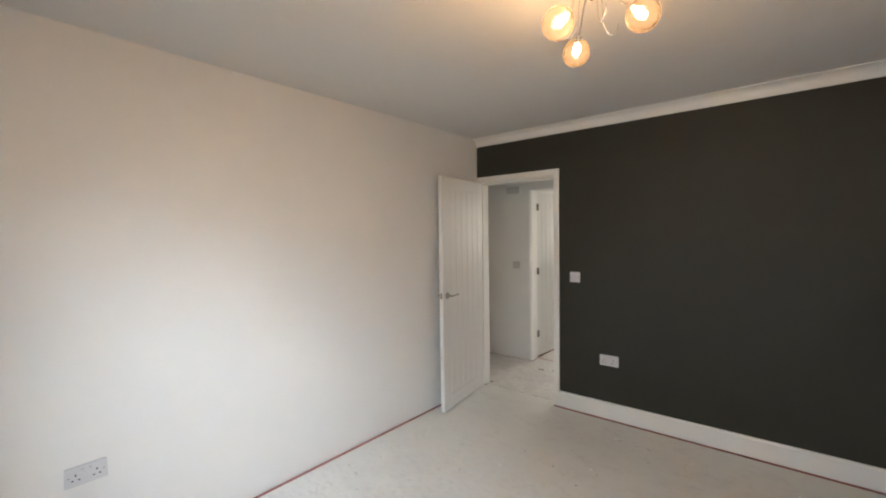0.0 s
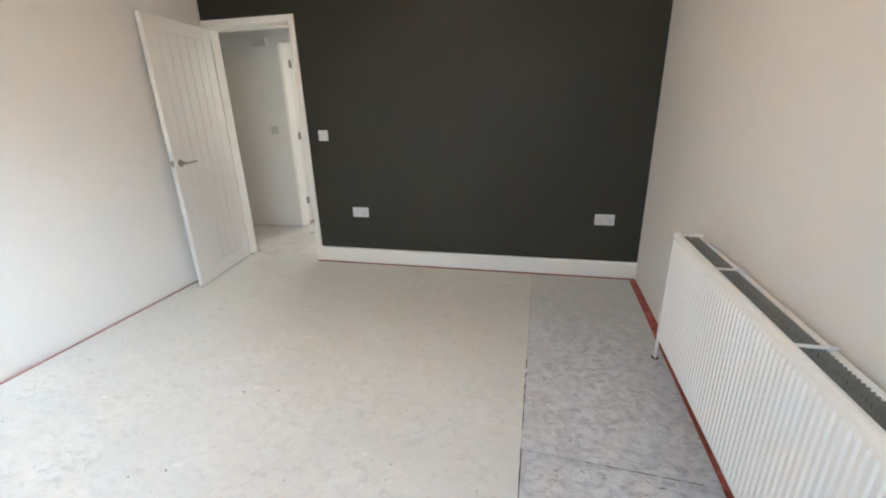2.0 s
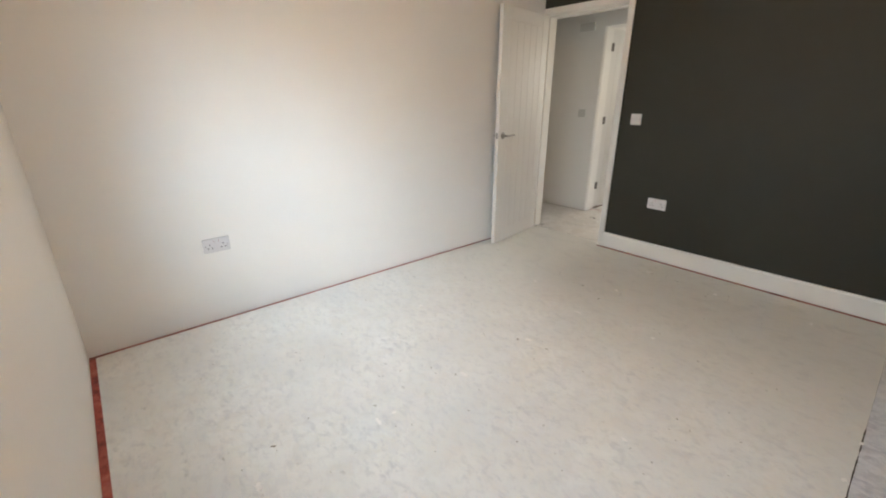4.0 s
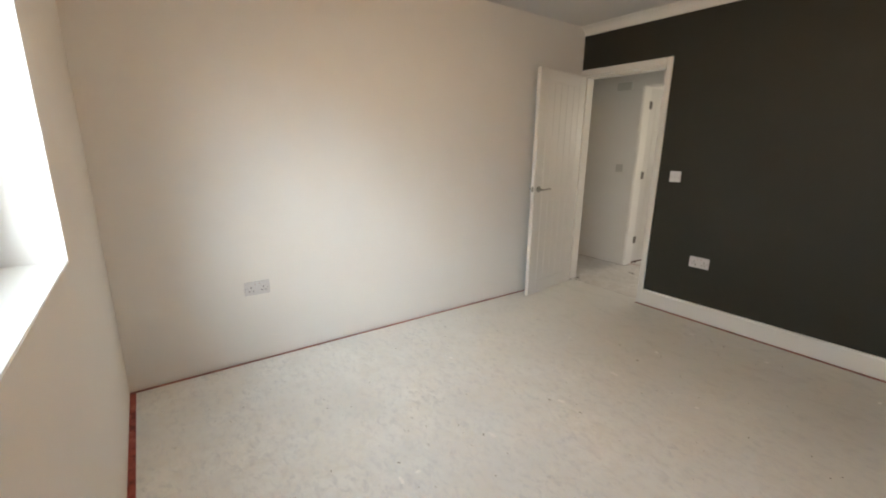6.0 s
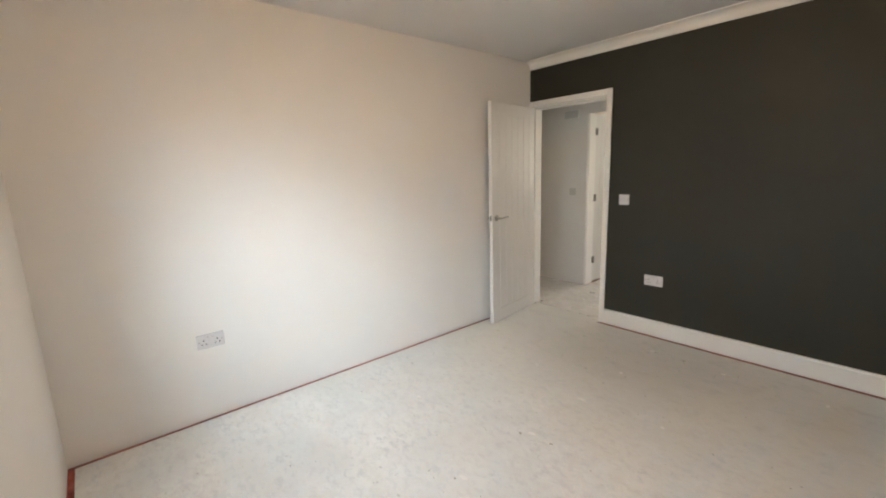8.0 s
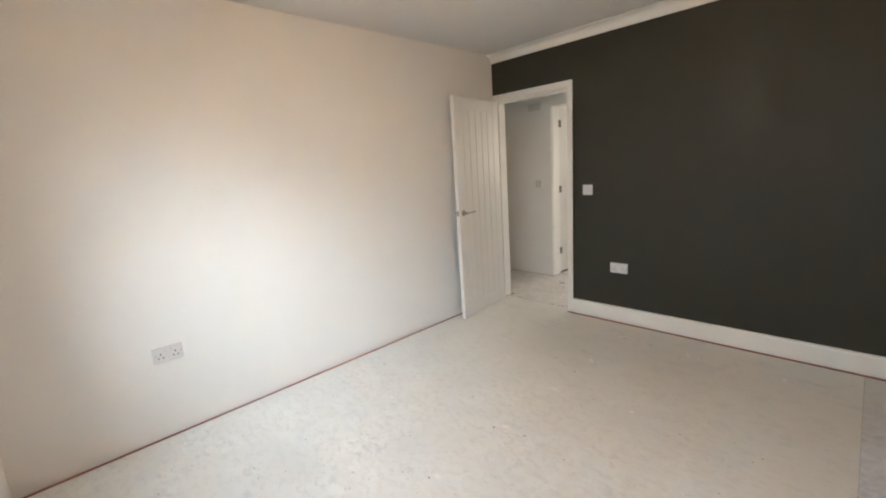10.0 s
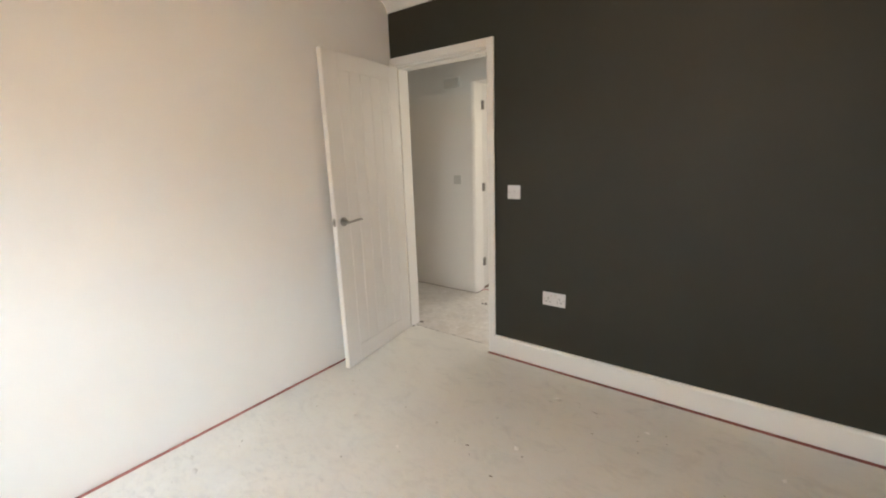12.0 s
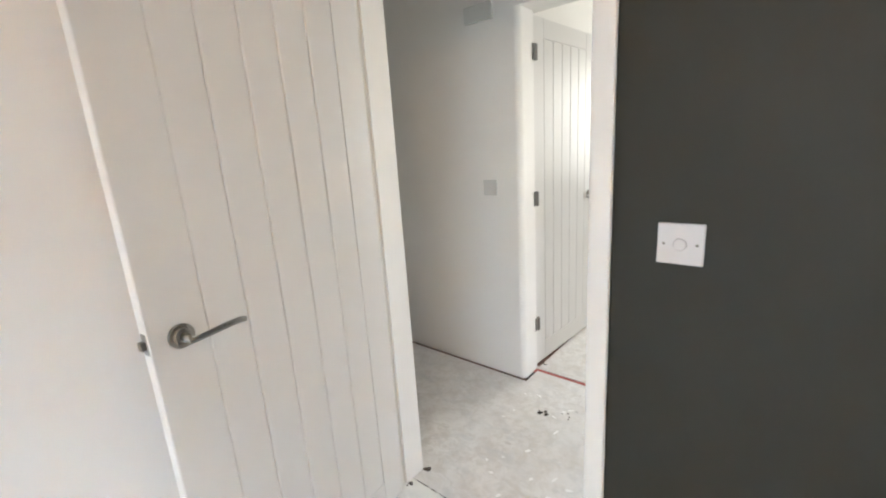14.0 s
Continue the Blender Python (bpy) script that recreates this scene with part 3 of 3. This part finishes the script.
# ---- ceiling light ----
LX, LY, LH = -0.415, 1.325, ZC - 0.195
light = thing("ceiling_light", "chrome ceiling light with three glowing amber glass globes", "ceiling light", Matrix.Translation((LX, LY, 0)))
part("canopy", cylinder(bmesh.new(), pose(0, 0, ZC - 0.012), 0.055, 0.024, 40, bevel=0.006), CHROME, light, "", True)
part("stem", tube(bmesh.new(), [(0, 0, ZC - 0.02), (0, 0, LH - 0.01)], 0.006, 16), CHROME, light, "", True)
part("hub", cylinder(bmesh.new(), pose(0, 0, LH), 0.014, 0.022, 24, bevel=0.005), CHROME, light, "", True)
for turn, reach, GZ in ((-106, 0.152, 2.101), (-5, 0.150, 2.112), (126, 0.188, 2.133)):
    a = radians(turn)
    out = Vector((math.cos(a), math.sin(a), 0))
    side = Vector((-math.sin(a), math.cos(a), 0))
    up = Vector((0, 0, 1))
    centre = out * reach + up * GZ
    tilt = (out * 0.66 - up * 0.75).normalized()
    neck = centre - tilt * 0.045
    arm = smooth_path([up * LH, out * 0.03 + up * (LH + 0.028), out * 0.075 + up * (LH + 0.022), neck - tilt * 0.040 - out * 0.006, neck - tilt * 0.014])
    part("arm", tube(bmesh.new(), arm, 0.0032, 10), CHROME, light, "", True)
    way = (out * 0.5 + side * 0.87)
    curl = [up * (LH + h) + way * d for d, h in ((0.0, 0.0), (0.022, 0.035), (0.038, -0.02), (0.042, -0.075), (0.062, -0.108), (0.088, -0.098), (0.094, -0.075))]
    part("curl", tube(bmesh.new(), smooth_path(curl), 0.0022, 8), CHROME, light, "", True)
    spin = tilt.to_track_quat("Z", "Y").to_matrix().to_4x4()
    part("lamp_holder", cylinder(bmesh.new(), Matrix.Translation(neck - tilt * 0.004) @ spin, 0.011, 0.026, 20, bevel=0.002), CHROME, light, "", True)
    ball = bmesh.new()
    bmesh.ops.create_uvsphere(ball, u_segments=40, v_segments=24, radius=0.047, matrix=Matrix.Translation(centre) @ spin)
    globe = part("globe", ball, AMBER, light, "clear amber crackle glass globe", True)
    wall = globe.modifiers.new("glass_wall", "SOLIDIFY")
    wall.thickness = 0.0022
    globe.visible_shadow = False
    inner = bmesh.new()
    bmesh.ops.create_uvsphere(inner, u_segments=20, v_segments=12, radius=0.0135, matrix=Matrix.Translation(centre - tilt * 0.010) @ spin @ Matrix.Diagonal((1, 1, 1.7, 1)))
    bulb = part("bulb", inner, GLOW, globe, "small glowing halogen bulb", True)
    bulb.visible_shadow = False
    lamp = bpy.data.lights.new("bulb_light", "POINT")
    lamp.energy, lamp.color, lamp.shadow_soft_size = 1.15, (1.0, 0.55, 0.205), 0.011
    lo = new("bulb_light", lamp)
    lo.location = Vector((LX, LY, 0)) + centre

# ---- small leavings on the floor ----


def crumbs(name, label, x, y, count, spread, size, material, z=0.0):
    bm = bmesh.new()
    for _ in range(count):
        p = Vector((x + random.gauss(0, spread), y + random.gauss(0, spread), z))
        s = size * random.uniform(0.4, 1.2)
        lump = bmesh.ops.create_icosphere(bm, subdivisions=1, radius=s)["verts"]
        for v in lump:
            v.co = p + Vector((v.co.x * random.uniform(0.7, 1.5), v.co.y * random.uniform(0.7, 1.3), max(0, v.co.z * 0.5)))
    return tagged(new(name, mesh_of(name, bm, material)), label, "debris", kind="stuff")


crumbs("floor_debris", "dark crumbs of debris on the hall floor", -2.025, 4.205, 7, 0.013, 0.010, SOIL)
crumbs("floor_debris", "small dark crumbs scattered on the hall floor", -1.90, 4.25, 7, 0.035, 0.005, SOIL)
wire = tube(bmesh.new(), smooth_path([(-2.236, 4.652, 0.001), (-2.246, 4.640, 0.004), (-2.250, 4.634, 0.022), (-2.248, 4.632, 0.042)]), 0.0022, 8)
tagged(new("wire_end", mesh_of("wire_end", wire, SOIL, smooth=True)), "short dark wire end sticking up beside the far door", "wire")
crumbs("floor_debris", "dark crumbs of debris at the foot of the door frame", -2.262, 3.552, 6, 0.008, 0.010, SOIL)
crumbs("floor_debris", "dark crumbs of debris at the foot of the door frame", -2.262, 3.452, 5, 0.007, 0.008, SOIL)


def smears(name, label, spots, material, thick):
    """Thin ragged dabs on the boards: (x, y, length, width, turn)."""
    bm = bmesh.new()
    for x, y, length, width, turn in spots:
        m = pose(x, y, 0.0, 0, 0, turn)
        ring = []
        for k in range(14):
            a = 2 * math.pi * k / 14
            f = random.uniform(0.6, 1.15)
            ring.append((length / 2 * f * math.cos(a), width / 2 * f * math.sin(a)))
        low = [bm.verts.new(m @ Vector((u, v, -0.0005))) for u, v in ring]
        high = [bm.verts.new(m @ Vector((u * 0.8, v * 0.8, thick))) for u, v in ring]
        for k in range(14):
            bm.faces.new((low[k], low[(k + 1) % 14], high[(k + 1) % 14], high[k]))
        bm.faces.new(high)
    return tagged(new(name, mesh_of(name, bm, material)), label, "stain", kind="stuff")


# Filled fixings in a row, half a metre apart, and stray dabs
fixings = [(-0.885 - 0.004 * k + random.uniform(-0.015, 0.015), 3.11 - 0.498 * k, random.uniform(0.022, 0.036), random.uniform(0.014, 0.022), random.uniform(-60, 60)) for k in range(7) for _ in range(3)]
fixings += [(x + random.uniform(-0.01, 0.01), y, 0.03, 0.016, random.uniform(0, 180)) for x, y in ((-0.417, 3.072), (-0.44, 2.17), (0.598, 2.834), (0.435, 1.745), (0.11, 3.06), (-0.90, 0.70), (-1.38, 2.30), (0.44, 1.18), (-1.62, 1.40), (-0.18, 1.32), (0.46, 2.02))]
smears("filler_dabs", "ragged white filler dabs on the floor boards", fixings, FILLER, 0.0028)
smears("hall_filler", "white plaster splashes on the hall floor", [(random.uniform(-2.2, -1.5), random.uniform(3.6, 4.35), random.uniform(0.015, 0.05), random.uniform(0.01, 0.02), random.uniform(0, 180)) for _ in range(26)], FILLER, 0.001)
chips = [(random.uniform(-2.1, 0.4), random.uniform(0.0, 3.1), random.uniform(0.005, 0.013), random.uniform(0.003, 0.008), random.uniform(0, 180)) for _ in range(130)]
chips += [(-1.10, 2.50, 0.022, 0.015, 20), (-0.905, 2.391, 0.022, 0.012, 10), (-0.94, 1.574, 0.018, 0.012, 0), (-0.77, 1.617, 0.026, 0.01, 15), (-0.845, 2.575, 0.018, 0.008, 30), (-0.93, 1.085, 0.022, 0.008, -40), (-1.064, 0.227, 0.03, 0.012, 60), (-1.0, 0.66, 0.028, 0.008, 35)]
chips += [(random.uniform(0.5, 1.15), random.uniform(0.3, 2.4), random.uniform(0.008, 0.03), random.uniform(0.004, 0.008), random.uniform(-30, 30)) for _ in range(60)]
smears("floor_chips", "small dark chips in the floor film", chips, CHIP, 0.0003)
scrapes = [(-0.78 + random.uniform(-0.16, 0.16), 3.10 + random.uniform(-0.04, 0.04), random.uniform(0.02, 0.05), random.uniform(0.002, 0.004), random.uniform(-25, 15)) for _ in range(9)]
smears("floor_scrapes", "thin dark scrapes in the floor film along the baseboard", scrapes, CHIP, 0.0003)
joint = [(0.457, random.uniform(0.1, 2.12), random.uniform(0.03, 0.11), random.uniform(0.003, 0.008), 90) for _ in range(46)]
joint += [(x, 1.471 - 0.0575 * (x - 0.457), random.uniform(0.02, 0.07), random.uniform(0.003, 0.006), -3.3) for x in (random.uniform(0.72, 1.15) for _ in range(12))]
joint += [(random.uniform(-2.25, -1.55), 3.486, random.uniform(0.02, 0.08), 0.004, 0) for _ in range(14)]
smears("joint_dirt", "dark dirt caught in the board joints", joint, SOIL, 0.0004)

# ---- floor boards ----
floor = thing("floor", "faded film-faced chipboard floor with open joints", "floor", kind="structure")


def panel(x0, x1, y0, y1, material, label="", skew=(0, 0, 0)):
    """One board; skew moves its +x edge: along x at the far end, along y at the near and at the far corner."""
    bm = boxed(x0, x1, y0, y1, ZF + 0.0002, 0.0, bevel=0.0008, steps=1)
    for v in bm.verts:
        u, w = (v.co.x - x0) / (x1 - x0), (v.co.y - y0) / (y1 - y0)
        v.co.x += skew[0] * u * w
        v.co.y += skew[1] * u * (1 - w) + skew[2] * u * w
    return part("floor_panel", bm, material, floor, label)


SX, SY = 0.457, 1.472
panel(XL + 0.030, SX - 0.0005, YB + 0.029, YD - 0.034, PALE)
panel(SX + 0.0005, XR - 0.072, SY + 0.0022, YD - 0.034, BLUE, "blue grey mottled chipboard sheet, faded towards the dark wall", (0.022, -0.042, 0))
panel(SX + 0.0025, XR - 0.074, YB + 0.029, SY - 0.0024, BLUE, "blue grey mottled chipboard sheet", (0, 0, -0.042))
panel(DX0, DX1, YD - 0.0338, 3.484, PALE)
panel(-3.78, 0.2, YH0 + 0.014, YH1 - 0.024, HALLBOARD)
panel(DX0 + 0.0, DX1, 3.488, YH0 + 0.0138, HALLBOARD)
panel(EX0 + 0.02, EX1, YH1 - 0.0238, YN0 - 0.035, HALLBOARD)
panel(-2.40, 0.8, YN0 - 0.005, YN1, HALLBOARD)
